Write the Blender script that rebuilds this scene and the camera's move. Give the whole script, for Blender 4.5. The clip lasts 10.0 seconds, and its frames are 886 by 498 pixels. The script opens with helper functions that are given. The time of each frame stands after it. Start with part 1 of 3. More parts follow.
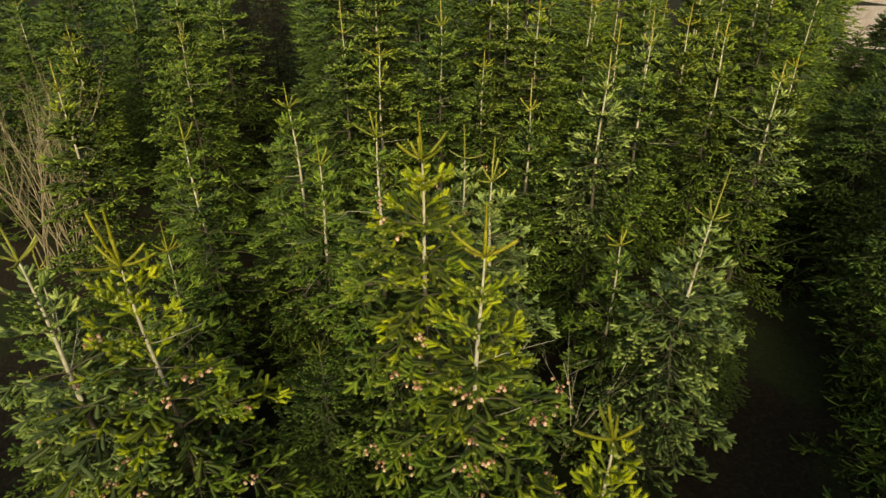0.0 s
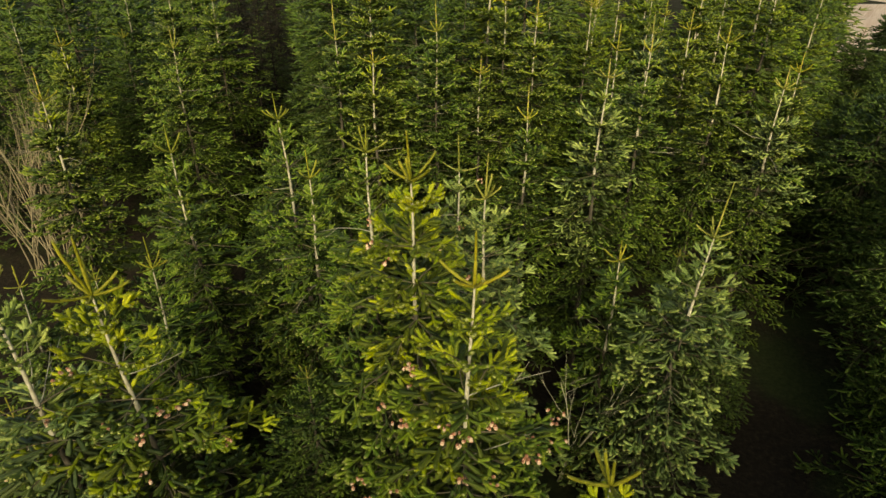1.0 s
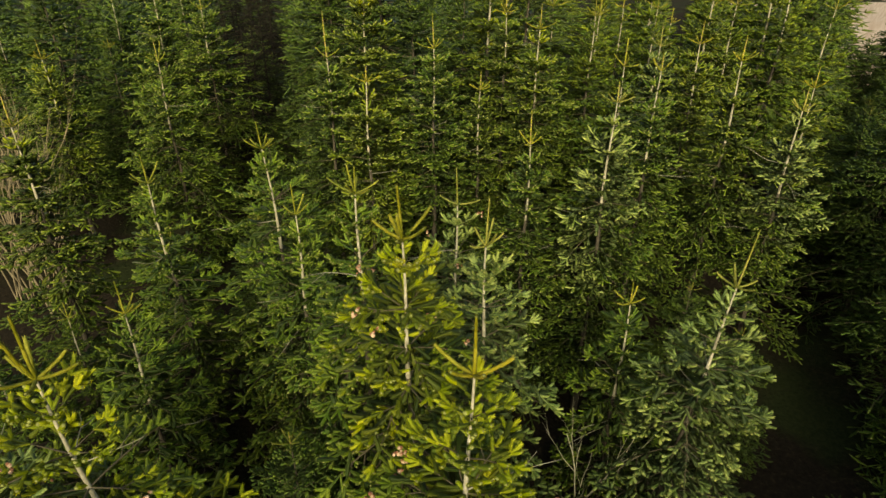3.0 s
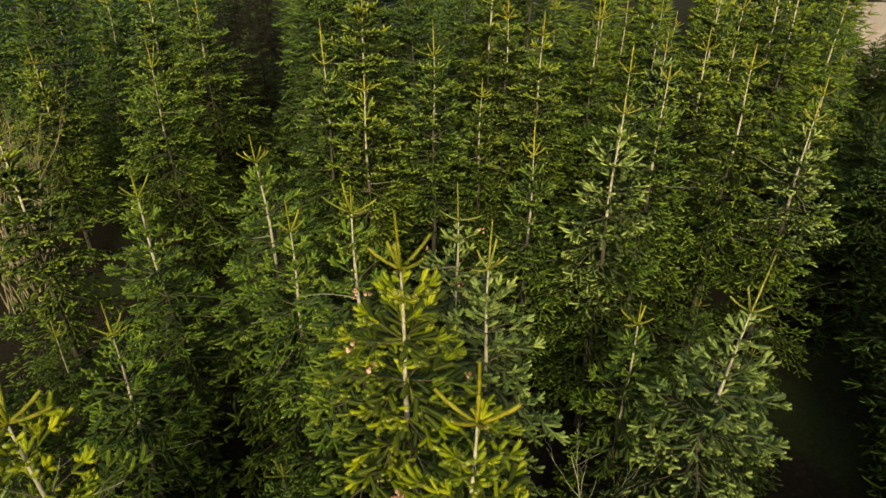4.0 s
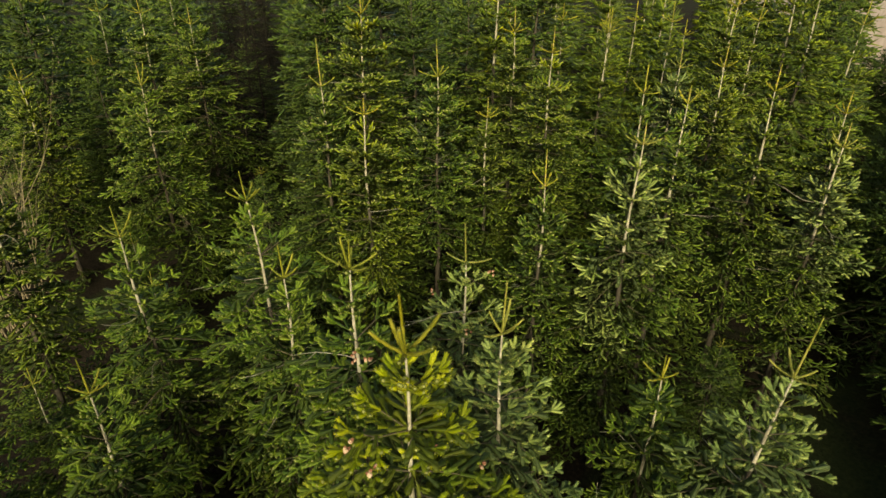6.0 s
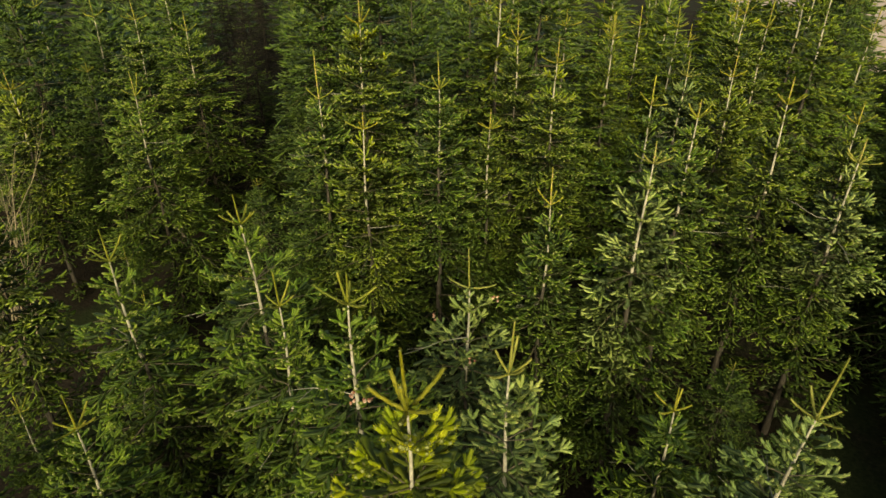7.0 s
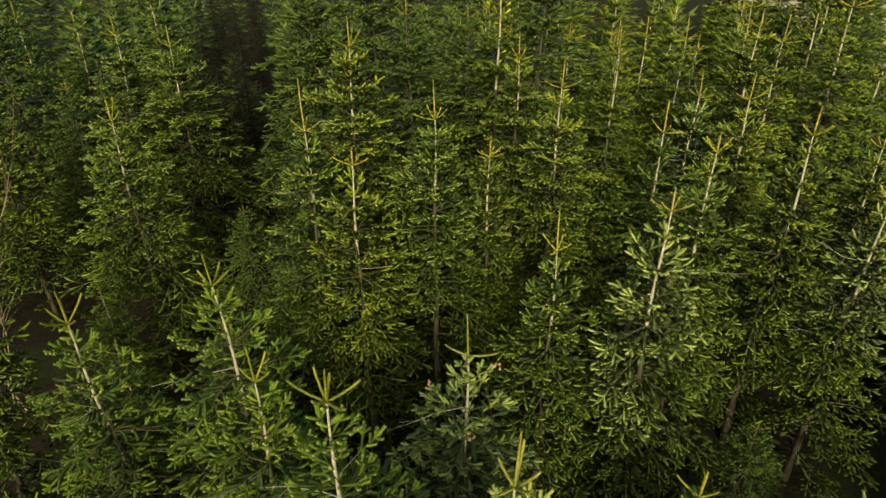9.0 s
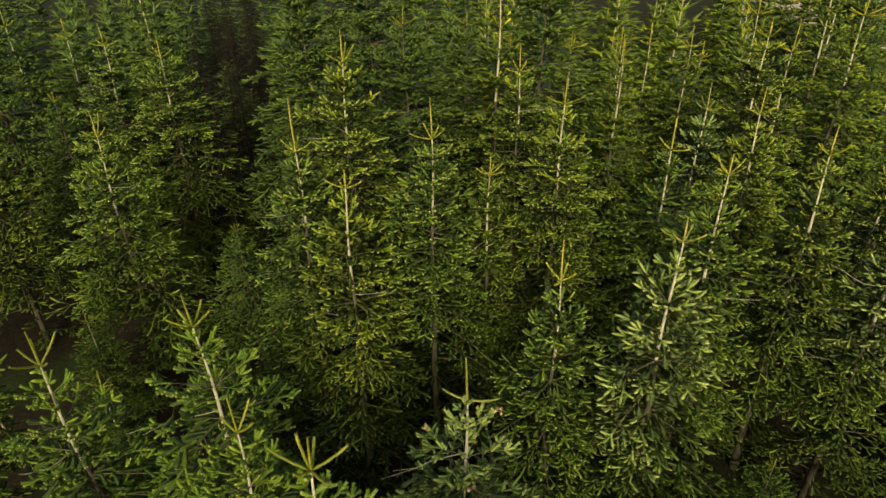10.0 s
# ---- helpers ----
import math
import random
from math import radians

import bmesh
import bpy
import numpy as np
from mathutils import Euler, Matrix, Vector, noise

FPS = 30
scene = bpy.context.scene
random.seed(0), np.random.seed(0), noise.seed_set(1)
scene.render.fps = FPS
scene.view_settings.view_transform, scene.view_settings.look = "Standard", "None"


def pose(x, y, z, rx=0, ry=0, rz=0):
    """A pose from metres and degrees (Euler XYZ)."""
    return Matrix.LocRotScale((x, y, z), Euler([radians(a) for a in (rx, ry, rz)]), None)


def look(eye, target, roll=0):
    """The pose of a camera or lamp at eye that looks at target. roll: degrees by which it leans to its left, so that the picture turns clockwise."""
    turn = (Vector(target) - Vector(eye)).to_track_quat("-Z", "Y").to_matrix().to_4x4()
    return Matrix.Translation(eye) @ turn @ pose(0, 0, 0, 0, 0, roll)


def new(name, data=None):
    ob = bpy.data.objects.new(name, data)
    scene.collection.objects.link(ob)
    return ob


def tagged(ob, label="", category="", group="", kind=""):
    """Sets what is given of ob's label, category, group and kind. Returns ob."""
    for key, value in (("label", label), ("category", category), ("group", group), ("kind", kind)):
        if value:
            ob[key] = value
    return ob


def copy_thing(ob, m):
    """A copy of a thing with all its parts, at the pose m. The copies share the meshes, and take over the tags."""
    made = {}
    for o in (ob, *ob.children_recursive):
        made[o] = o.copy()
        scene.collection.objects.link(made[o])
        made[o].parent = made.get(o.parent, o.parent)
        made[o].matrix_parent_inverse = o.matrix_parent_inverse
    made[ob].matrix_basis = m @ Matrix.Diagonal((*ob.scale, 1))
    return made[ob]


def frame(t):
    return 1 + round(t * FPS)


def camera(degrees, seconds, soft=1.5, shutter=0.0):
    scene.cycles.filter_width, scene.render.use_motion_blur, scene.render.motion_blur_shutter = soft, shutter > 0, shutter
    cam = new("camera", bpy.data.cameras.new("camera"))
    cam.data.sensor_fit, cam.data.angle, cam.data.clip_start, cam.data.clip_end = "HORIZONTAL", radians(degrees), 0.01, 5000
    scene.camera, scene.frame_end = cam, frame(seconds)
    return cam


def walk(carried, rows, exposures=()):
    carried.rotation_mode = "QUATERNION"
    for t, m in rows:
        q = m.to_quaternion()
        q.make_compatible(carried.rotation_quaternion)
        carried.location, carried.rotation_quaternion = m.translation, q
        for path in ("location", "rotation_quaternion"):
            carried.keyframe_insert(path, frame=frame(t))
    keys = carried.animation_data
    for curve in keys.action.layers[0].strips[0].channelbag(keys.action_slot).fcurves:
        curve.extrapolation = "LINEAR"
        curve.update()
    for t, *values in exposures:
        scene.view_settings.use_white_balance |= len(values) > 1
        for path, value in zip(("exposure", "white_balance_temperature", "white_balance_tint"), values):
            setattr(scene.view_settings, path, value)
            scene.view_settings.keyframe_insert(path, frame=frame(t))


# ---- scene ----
cam = camera(74.0, 10.0, 1.48)
PATH = [
    (0, (0.02, -0.007, 8.936), (0.005, 1.768, 8.014), 0.2),
    (0.5, (0.079, 0.209, 8.988), (0.063, 1.983, 8.065), 0.2),
    (1, (0.153, 0.442, 9.061), (0.135, 2.215, 8.136), 0.1),
    (1.5, (0.195, 0.719, 9.149), (0.179, 2.49, 8.22), 0.2),
    (2, (0.198, 0.989, 9.215), (0.183, 2.76, 8.286), 0.2),
    (2.5, (0.186, 1.262, 9.286), (0.171, 3.033, 8.356), 0.1),
    (4, (0.167, 1.989, 9.454), (0.152, 3.758, 8.521), 0.2),
    (4.5, (0.142, 2.255, 9.509), (0.128, 4.024, 8.577), 0.2),
    (5, (0.12, 2.496, 9.605), (0.106, 4.264, 8.669), 0.1),
    (5.5, (0.086, 2.762, 9.665), (0.071, 4.53, 8.73), 0.1),
    (7, (0.016, 3.553, 9.931), (0.0, 5.318, 8.991), -0.0),
    (7.5, (0.002, 3.84, 10.003), (-0.012, 5.604, 9.061), -0.0),
    (8, (0.031, 4.141, 10.101), (0.015, 5.903, 9.156), -0.1),
    (8.5, (0.044, 4.481, 10.189), (0.029, 6.244, 9.243), -0.2),
    (9, (0.07, 4.825, 10.281), (0.054, 6.587, 9.334), -0.3),
    (9.5, (0.078, 5.188, 10.377), (0.063, 6.949, 9.429), -0.4),
    (10, (0.112, 5.528, 10.448), (0.095, 7.29, 9.502), -0.5),
]
EXPOSURES = [(0.0, 0.13, 8300, -7)]
walk(cam, [(t, look(eye, target, roll)) for t, eye, target, roll in PATH], EXPOSURES)


# ---- world and light ----
SUN_ELEV, SUN_AZ = radians(27), radians(180)   # azimuth clockwise from +y
world = bpy.data.worlds.new("world")
scene.world = world
world.use_nodes = True
wn = world.node_tree.nodes
sky = wn.new("ShaderNodeTexSky")
sky.sky_type, sky.sun_disc = "NISHITA", False
sky.sun_elevation, sky.sun_rotation = SUN_ELEV, SUN_AZ
sky.dust_density, sky.air_density = 4.0, 1.2
wn["Background"].inputs["Strength"].default_value = 0.15
world.node_tree.links.new(sky.outputs[0], wn["Background"].inputs["Color"])
sun = new("sun", bpy.data.lights.new("sun", "SUN"))
sun.data.energy, sun.data.angle, sun.data.color = 2.75, radians(14), (1.0, 0.945, 0.82)
toward = Vector((math.sin(SUN_AZ) * math.cos(SUN_ELEV), math.cos(SUN_AZ) * math.cos(SUN_ELEV), math.sin(SUN_ELEV)))
sun.matrix_world = look(toward * 40, (0, 0, 0))


# ---- materials ----
def material(name):
    m = bpy.data.materials.new(name)
    m.use_nodes = True
    nt = m.node_tree
    return m, nt, nt.nodes["Principled BSDF"]


def node(nt, kind, **values):
    n = nt.nodes.new(kind)
    for key, v in values.items():
        n.inputs[key].default_value = v
    return n


def ramp(nt, fac, stops):
    r = nt.nodes.new("ShaderNodeValToRGB")
    while len(r.color_ramp.elements) < len(stops):
        r.color_ramp.elements.new(0.5)
    for e, (p, c) in zip(r.color_ramp.elements, stops):
        e.position, e.color = p, (*c, 1)
    nt.links.new(fac, r.inputs["Fac"])
    return r.outputs["Color"]


def mix(nt, fac, a, b, blend="MIX"):
    n = nt.nodes.new("ShaderNodeMix")
    n.data_type, n.blend_type = "RGBA", blend
    for sock, v in ((n.inputs["Factor"], fac), (n.inputs["A"], a), (n.inputs["B"], b)):
        if isinstance(v, (int, float)):
            sock.default_value = v
        elif isinstance(v, tuple):
            sock.default_value = (*v, 1)
        else:
            nt.links.new(v, sock)
    return n.outputs["Result"]


def bump(nt, bsdf, height, strength, distance):
    b = node(nt, "ShaderNodeBump", Strength=strength, Distance=distance)
    nt.links.new(height, b.inputs["Height"])
    nt.links.new(b.outputs["Normal"], bsdf.inputs["Normal"])


def needle_material(name, dark, mid, light, gloss=0.45, shine=0.25):
    """Spruce needles: each shoot its own tone, fine needle grain, each tree a little apart."""
    m, nt, bsdf = material(name)
    geo = nt.nodes.new("ShaderNodeNewGeometry")
    tone = ramp(nt, geo.outputs["Random Per Island"], [(0.0, dark), (0.5, mid), (1.0, light)])
    co = nt.nodes.new("ShaderNodeTexCoord").outputs["Object"]
    grain = node(nt, "ShaderNodeTexNoise", Scale=170.0, Detail=2.0, Roughness=0.6)
    patch = node(nt, "ShaderNodeTexNoise", Scale=1.6, Detail=3.0)
    nt.links.new(co, grain.inputs["Vector"])
    nt.links.new(co, patch.inputs["Vector"])
    g = ramp(nt, grain.outputs["Fac"], [(0.32, (0.45, 0.5, 0.4)), (0.68, (1.45, 1.4, 1.3))])
    p = ramp(nt, patch.outputs["Fac"], [(0.3, (0.75, 0.85, 0.8)), (0.7, (1.2, 1.1, 1.0))])
    own = ramp(nt, nt.nodes.new("ShaderNodeObjectInfo").outputs["Random"], [(0.0, (0.80, 0.84, 0.85)), (0.5, (1.0, 1.0, 1.0)), (1.0, (1.2, 1.14, 1.05))])
    col = mix(nt, 1.0, mix(nt, 1.0, tone, g, "MULTIPLY"), mix(nt, 1.0, p, own, "MULTIPLY"), "MULTIPLY")
    nt.links.new(col, bsdf.inputs["Base Color"])
    bsdf.inputs["Roughness"].default_value = gloss
    bsdf.inputs["Specular IOR Level"].default_value = shine
    # the fuzz of fine needles
    bsdf.inputs["Sheen Weight"].default_value = 0.12
    bsdf.inputs["Sheen Roughness"].default_value = 0.25
    bsdf.inputs["Sheen Tint"].default_value = (0.75, 0.85, 0.35, 1.0)
    bump(nt, bsdf, grain.outputs["Fac"], 0.8, 0.006)
    return m


def bark_material(name, a, b, scale=30.0):
    m, nt, bsdf = material(name)
    co = nt.nodes.new("ShaderNodeTexCoord").outputs["Object"]
    fine = node(nt, "ShaderNodeTexNoise", Scale=scale, Detail=5.0, Roughness=0.65)
    wide = node(nt, "ShaderNodeTexNoise", Scale=scale / 9, Detail=2.0)
    nt.links.new(co, fine.inputs["Vector"])
    nt.links.new(co, wide.inputs["Vector"])
    col = ramp(nt, fine.outputs["Fac"], [(0.3, a), (0.7, b)])
    w = ramp(nt, wide.outputs["Fac"], [(0.35, (0.7, 0.68, 0.66)), (0.65, (1.1, 1.1, 1.1))])
    nt.links.new(mix(nt, 1.0, col, w, "MULTIPLY"), bsdf.inputs["Base Color"])
    bsdf.inputs["Roughness"].default_value = 0.8
    bump(nt, bsdf, fine.outputs["Fac"], 0.6, 0.006)
    return m


TONES = {   # this year's shoots: from the darkest to the palest
    "yellow": ((0.090, 0.118, 0.004), (0.158, 0.186, 0.006), (0.270, 0.284, 0.018)),
    "olive": ((0.060, 0.096, 0.008), (0.106, 0.149, 0.012), (0.194, 0.230, 0.026)),
    "green": ((0.048, 0.088, 0.009), (0.084, 0.136, 0.013), (0.160, 0.215, 0.030)),
    "blue": ((0.072, 0.108, 0.026), (0.128, 0.172, 0.046), (0.245, 0.295, 0.108)),
    # deep: darkened to stand for the shade along the ride and far back
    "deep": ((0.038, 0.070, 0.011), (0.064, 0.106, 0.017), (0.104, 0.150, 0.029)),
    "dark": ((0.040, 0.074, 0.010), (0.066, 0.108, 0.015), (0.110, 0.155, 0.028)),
}
NEEDLES = {k: needle_material("young_needles_" + k, *[tuple((1.32 if k in ("yellow", "blue") else 1.1) * c for c in t) for t in v], shine=0.4 if k == "blue" else 0.25) for k, v in TONES.items()}
OLDER = {k: needle_material("older_needles_" + k, *[tuple(c * w for c, w in zip(t, (0.60, 0.64, 0.68) if k in ("yellow", "blue") else (0.78, 0.80, 0.84))) for t in v]) for k, v in TONES.items()}
# the fringe brighter than its shoot: rim light put into the colour
RIM_FRINGE = {k: needle_material("needle_rim_light_" + k, *[(r * 1.7, g * 1.6, bl * 1.8) for r, g, bl in v]) for k, v in TONES.items()}
# inner needles far below their own tone: crown shade put into the colour
INNER_SHADE = {k: needle_material("inner_shade_needles_" + k, *[(r * 0.34, g * 0.38, bl * 0.46) for r, g, bl in v]) for k, v in TONES.items()}
FRESH = {
    "yellow": needle_material("fresh_needles_gold", (0.150, 0.140, 0.011), (0.228, 0.208, 0.019), (0.33, 0.295, 0.042)),
    "olive": needle_material("fresh_needles_straw", (0.15, 0.148, 0.014), (0.225, 0.215, 0.024), (0.32, 0.295, 0.045)),
    "green": needle_material("fresh_needles_lime", (0.15, 0.160, 0.018), (0.23, 0.230, 0.03), (0.32, 0.30, 0.05)),
    "blue": needle_material("fresh_needles_pale", (0.16, 0.165, 0.035), (0.24, 0.235, 0.055), (0.34, 0.32, 0.10)),
    "deep": needle_material("fresh_needles_shade_tone", (0.045, 0.058, 0.008), (0.066, 0.080, 0.011), (0.10, 0.11, 0.017)),
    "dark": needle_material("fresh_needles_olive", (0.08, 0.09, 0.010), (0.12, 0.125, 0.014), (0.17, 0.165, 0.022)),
}
BUD = bark_material("bud_tip", (0.17, 0.19, 0.045), (0.30, 0.315, 0.10), 60.0)
LEADER = bark_material("leader_bark", (0.36, 0.24, 0.09), (0.56, 0.42, 0.20), 50.0)
BARK = bark_material("old_bark", (0.035, 0.028, 0.02), (0.10, 0.082, 0.06), 22.0)
STEM = bark_material("young_bark", (0.295, 0.262, 0.195), (0.590, 0.535, 0.425), 20.0)
DEAD = bark_material("dead_twig_bark", (0.22, 0.20, 0.16), (0.42, 0.39, 0.32), 40.0)
# near-black bark that stands in for the shade in the lane
SHADED = bark_material("gap_shade_bark", (0.010, 0.009, 0.007), (0.024, 0.020, 0.016))
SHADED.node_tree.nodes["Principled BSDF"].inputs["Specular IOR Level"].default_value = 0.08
TWIG = bark_material("twig_bark", (0.05, 0.042, 0.025), (0.115, 0.09, 0.055), 40.0)
CONE = bark_material("cone_scales", (0.16, 0.055, 0.030), (0.40, 0.18, 0.11), 120.0)
CONE_TIP = bark_material("cone_tip_scales", (0.42, 0.26, 0.17), (0.74, 0.54, 0.41), 90.0)
BIRCH = bark_material("birch_bark", (0.42, 0.39, 0.28), (0.68, 0.63, 0.48), 24.0)
STRAW = bark_material("bare_twig_bark", (0.20, 0.155, 0.095), (0.38, 0.31, 0.20), 18.0)


# ---- mesh building ----
def mesh_from(name, verts, tris, mats, index=None, smooth=True):
    me = bpy.data.meshes.new(name)
    n = len(tris)
    me.vertices.add(len(verts))
    me.vertices.foreach_set("co", np.asarray(verts, dtype=np.float32).ravel())
    me.loops.add(3 * n)
    me.loops.foreach_set("vertex_index", np.asarray(tris, dtype=np.int32).ravel())
    me.polygons.add(n)
    me.polygons.foreach_set("loop_start", np.arange(0, 3 * n, 3, dtype=np.int32))
    me.polygons.foreach_set("use_smooth", np.full(n, smooth, dtype=bool))
    for m in mats:
        me.materials.append(m)
    if index is not None:
        me.polygons.foreach_set("material_index", np.asarray(index, dtype=np.int32))
    me.update(calc_edges=True)
    return me


def capsule(sides, rings, tip, spike=0.0):
    """A shoot along +x, 1 long and 1 thick in radius: vertices, triangles and their slots: 0 needles, 1 the tip, 4 the fringe.
    spike: how far tufts of needles stand out from each ring, forwards along the shoot."""
    v, f, tips = [], [], []
    for i, (t, r) in enumerate(rings):
        for k in range(sides):
            a = 2 * math.pi * (k + 0.5 * (i % 2)) / sides
            v.append((t, r * math.cos(a), r * math.sin(a)))
    for i in range(len(rings) - 1):
        for k in range(sides):
            a, b = i * sides + k, i * sides + (k + 1) % sides
            f += [(a, b, b + sides), (a, b + sides, a + sides)]
            tips += [0, 0]
    v.append((tip, 0, 0))
    end, last = len(v) - 1, (len(rings) - 1) * sides
    for k in range(sides):
        f.append((last + k, last + (k + 1) % sides, end))
        tips.append(1)
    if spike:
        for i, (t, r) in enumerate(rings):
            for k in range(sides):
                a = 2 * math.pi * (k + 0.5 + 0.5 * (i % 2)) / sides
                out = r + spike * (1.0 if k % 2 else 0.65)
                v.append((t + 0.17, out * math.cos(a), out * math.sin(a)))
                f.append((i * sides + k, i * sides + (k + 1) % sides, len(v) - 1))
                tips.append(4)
    return np.array(v), np.array(f), np.array(tips)


# young and older shoots, near to far
SHAPES = [
    (capsule(7, [(0.0, 0.66), (0.42, 0.74), (0.86, 0.62)], 1.0, 0.46), capsule(4, [(0.0, 0.6), (0.85, 0.95)], 1.02)),
    (capsule(4, [(0.0, 0.75), (0.5, 1.05), (0.88, 0.95)], 1.06), capsule(3, [(0.0, 0.6), (0.85, 1.05)], 1.02)),
    (capsule(3, [(0.0, 0.6), (0.88, 1.15)], 1.05), capsule(3, [(0.2, 1.1)], 1.0)),
    (capsule(3, [(0.1, 1.0)], 1.0), capsule(3, [(0.1, 1.0)], 1.0)),
]


def shoots_mesh(name, shoots, lod, mats):
    """One mesh of many shoots; each row: place, direction, length, radius, bend and, where given, 1 for older needles
    or 2 for inner ones darkened for shade.
    mats: young needles, bud tips, older needles, inner needles, needle fringe."""
    every = np.array(shoots, dtype=np.float64)
    age = every[:, 9] if every.shape[1] > 9 else np.zeros(len(every))
    old = every[:, 9] > 0.5 if every.shape[1] > 9 else np.zeros(len(every), dtype=bool)
    vs, fs, ix, base = [], [], [], 0
    for aged in (False, True):
        s = every[old == aged]
        if not len(s):
            continue
        tv, tf, tt = SHAPES[lod][int(aged)]
        p, d, ln, rad, bend = s[:, 0:3], s[:, 3:6], s[:, 6], s[:, 7], s[:, 8]
        d = d / np.linalg.norm(d, axis=1)[:, None]
        side = np.cross(d, (0.0, 0.0, 1.0)) + 1e-6
        side /= np.linalg.norm(side, axis=1)[:, None]
        up = np.cross(side, d)
        x, y, z = tv[:, 0], tv[:, 1], tv[:, 2]
        v = (p[:, None, :] + d[:, None, :] * (x[None, :] * ln[:, None])[..., None]
             + side[:, None, :] * (y[None, :] * rad[:, None])[..., None]
             + up[:, None, :] * (z[None, :] * rad[:, None] * 0.85 + bend[:, None] * ln[:, None] * (x * x)[None, :])[..., None])
        vs.append(v.reshape(-1, 3))
        fs.append((tf[None] + (np.arange(len(s)) * len(tv))[:, None, None]).reshape(-1, 3) + base)
        ix.append(np.repeat(age[old == aged] + 1, len(tf)) if aged else np.tile(tt, len(s)))
        base += len(s) * len(tv)
    index = np.concatenate(ix) if len(mats) > 1 else None
    return mesh_from(name, np.concatenate(vs), np.concatenate(fs), mats, index)


def tubes_mesh(name, lines, sides, mats):
    """One mesh of tapered tubes; each line: a list of (point, radius)."""
    v, f = [], []
    for line in lines:
        for i, (p, r) in enumerate(line):
            q = line[min(i + 1, len(line) - 1)][0]
            o = line[max(i - 1, 0)][0]
            d = (Vector(q) - Vector(o)).normalized()
            a = d.orthogonal().normalized()
            b = d.cross(a)
            base = len(v)
            for k in range(sides):
                w = 2 * math.pi * k / sides
                v.append(Vector(p) + (a * math.cos(w) + b * math.sin(w)) * r)
            if i:
                for k in range(sides):
                    m, n = base - sides + k, base - sides + (k + 1) % sides
                    f += [(m, n, n + sides), (m, n + sides, m + sides)]
        v.append(Vector(line[-1][0]))
        for k in range(sides):
            f.append((len(v) - 1 - sides + k, len(v) - 1 - sides + (k + 1) % sides, len(v) - 1))
    return mesh_from(name, [tuple(p) for p in v], f, mats)


def part(name, me, parent, label="", kind=""):
    ob = new(name, me)
    ob.parent = parent
    return tagged(ob, label=label, kind=kind)


# ---- the spruces ----
def ground_height(x, y):
    return -1.5 + 0.04 * max(0.0, min(y, 20.0) - 5.0) + 0.03 * max(0.0, min(y, 90.0) - 28.0)


def turned(d, axis, angle):
    return Matrix.Rotation(angle, 3, axis) @ d


def bough(rng, p, d, years, seg, level, thick, out, wood, sag, lift, bare=0, open_=0.0):
    """A branch that has grown for some years from p along d, one length of seg a year, with side branches at each year's end.
    Its shoots go to out, its axes to wood. sag: how far each year's length bends down, lift: the last one up; bare: years from the stem with no side branches;
    open_: the share of small shoots that is wanting."""
    pts, q, e = [p.copy()], p.copy(), d.normalized()
    for k in range(years):
        young = years - 1 - k
        ln = seg * rng.uniform(0.82, 1.15) * (1.0 if young else 0.84)
        here = q.copy()
        q = q + e * ln
        pts.append(q.copy())
        if young < (2 if open_ else 3):
            r = thick * (rng.uniform(0.92, 1.1), 0.8, 0.6)[young]
            out.append((*here, *e, ln * (1.06 if young == 0 else 1.1), r, rng.uniform(-0.08, 0.4) if young == 0 else rng.uniform(-0.05, 0.1), int(young > 0 or level == 2 and rng.random() < 0.55)))
        axis = Vector((0, 0, 1)) - e * e.z
        axis = axis.normalized() if axis.length > 0.05 else Vector((1, 0, 0))
        if young and k >= bare:
            # the whorl of side branches at the year's end
            if level < 2:
                grown = min(young, (3, 1)[level])
                sides = [-1, 1] + ([rng.choice((-0.25, 0.3))] if rng.random() < (0.8 if open_ and young == 1 else 0.4) else [])
                if young > 1 and rng.random() < open_:
                    sides = sides[1:]
                for sg in sides:
                    w = turned(e, axis, sg * radians(rng.uniform(34, 66)))
                    w = (w + Vector((0, 0, rng.uniform(-0.28, 0.26) + (0.2 if abs(sg) < 0.5 else 0)))).normalized()
                    g = grown if abs(sg) > 0.5 else 1
                    bough(rng, q, w, g, seg * rng.uniform(0.75, 1.0), level + 1, thick, out, wood, sag * 0.5, lift, 0, open_)
            # short shoots between the whorls
            for _ in range(rng.choice((0, 1, 1, 2)) if level < 2 and rng.random() > open_ else 0):
                w = turned(e, axis, rng.choice((-1, 1)) * radians(rng.uniform(35, 70)))
                w = (w + Vector((0, 0, rng.uniform(-0.3, 0.4)))).normalized()
                a = here.lerp(q, rng.uniform(0.35, 0.85))
                out.append((*a, *w, seg * rng.uniform(0.45, 0.75), thick * rng.uniform(0.8, 1.0), rng.uniform(0.0, 0.2), int(rng.random() < 0.8)))
        down = -sag if young > 1 else lift
        e = (e + Vector((rng.gauss(0, 0.06), rng.gauss(0, 0.06), down + rng.gauss(0, 0.04)))).normalized()
    if level < 2:
        r0 = 0.0035 + 0.008 * seg * years
        wood.append([(a, r0 * (1 - 0.75 * i / years)) for i, a in enumerate(pts)])


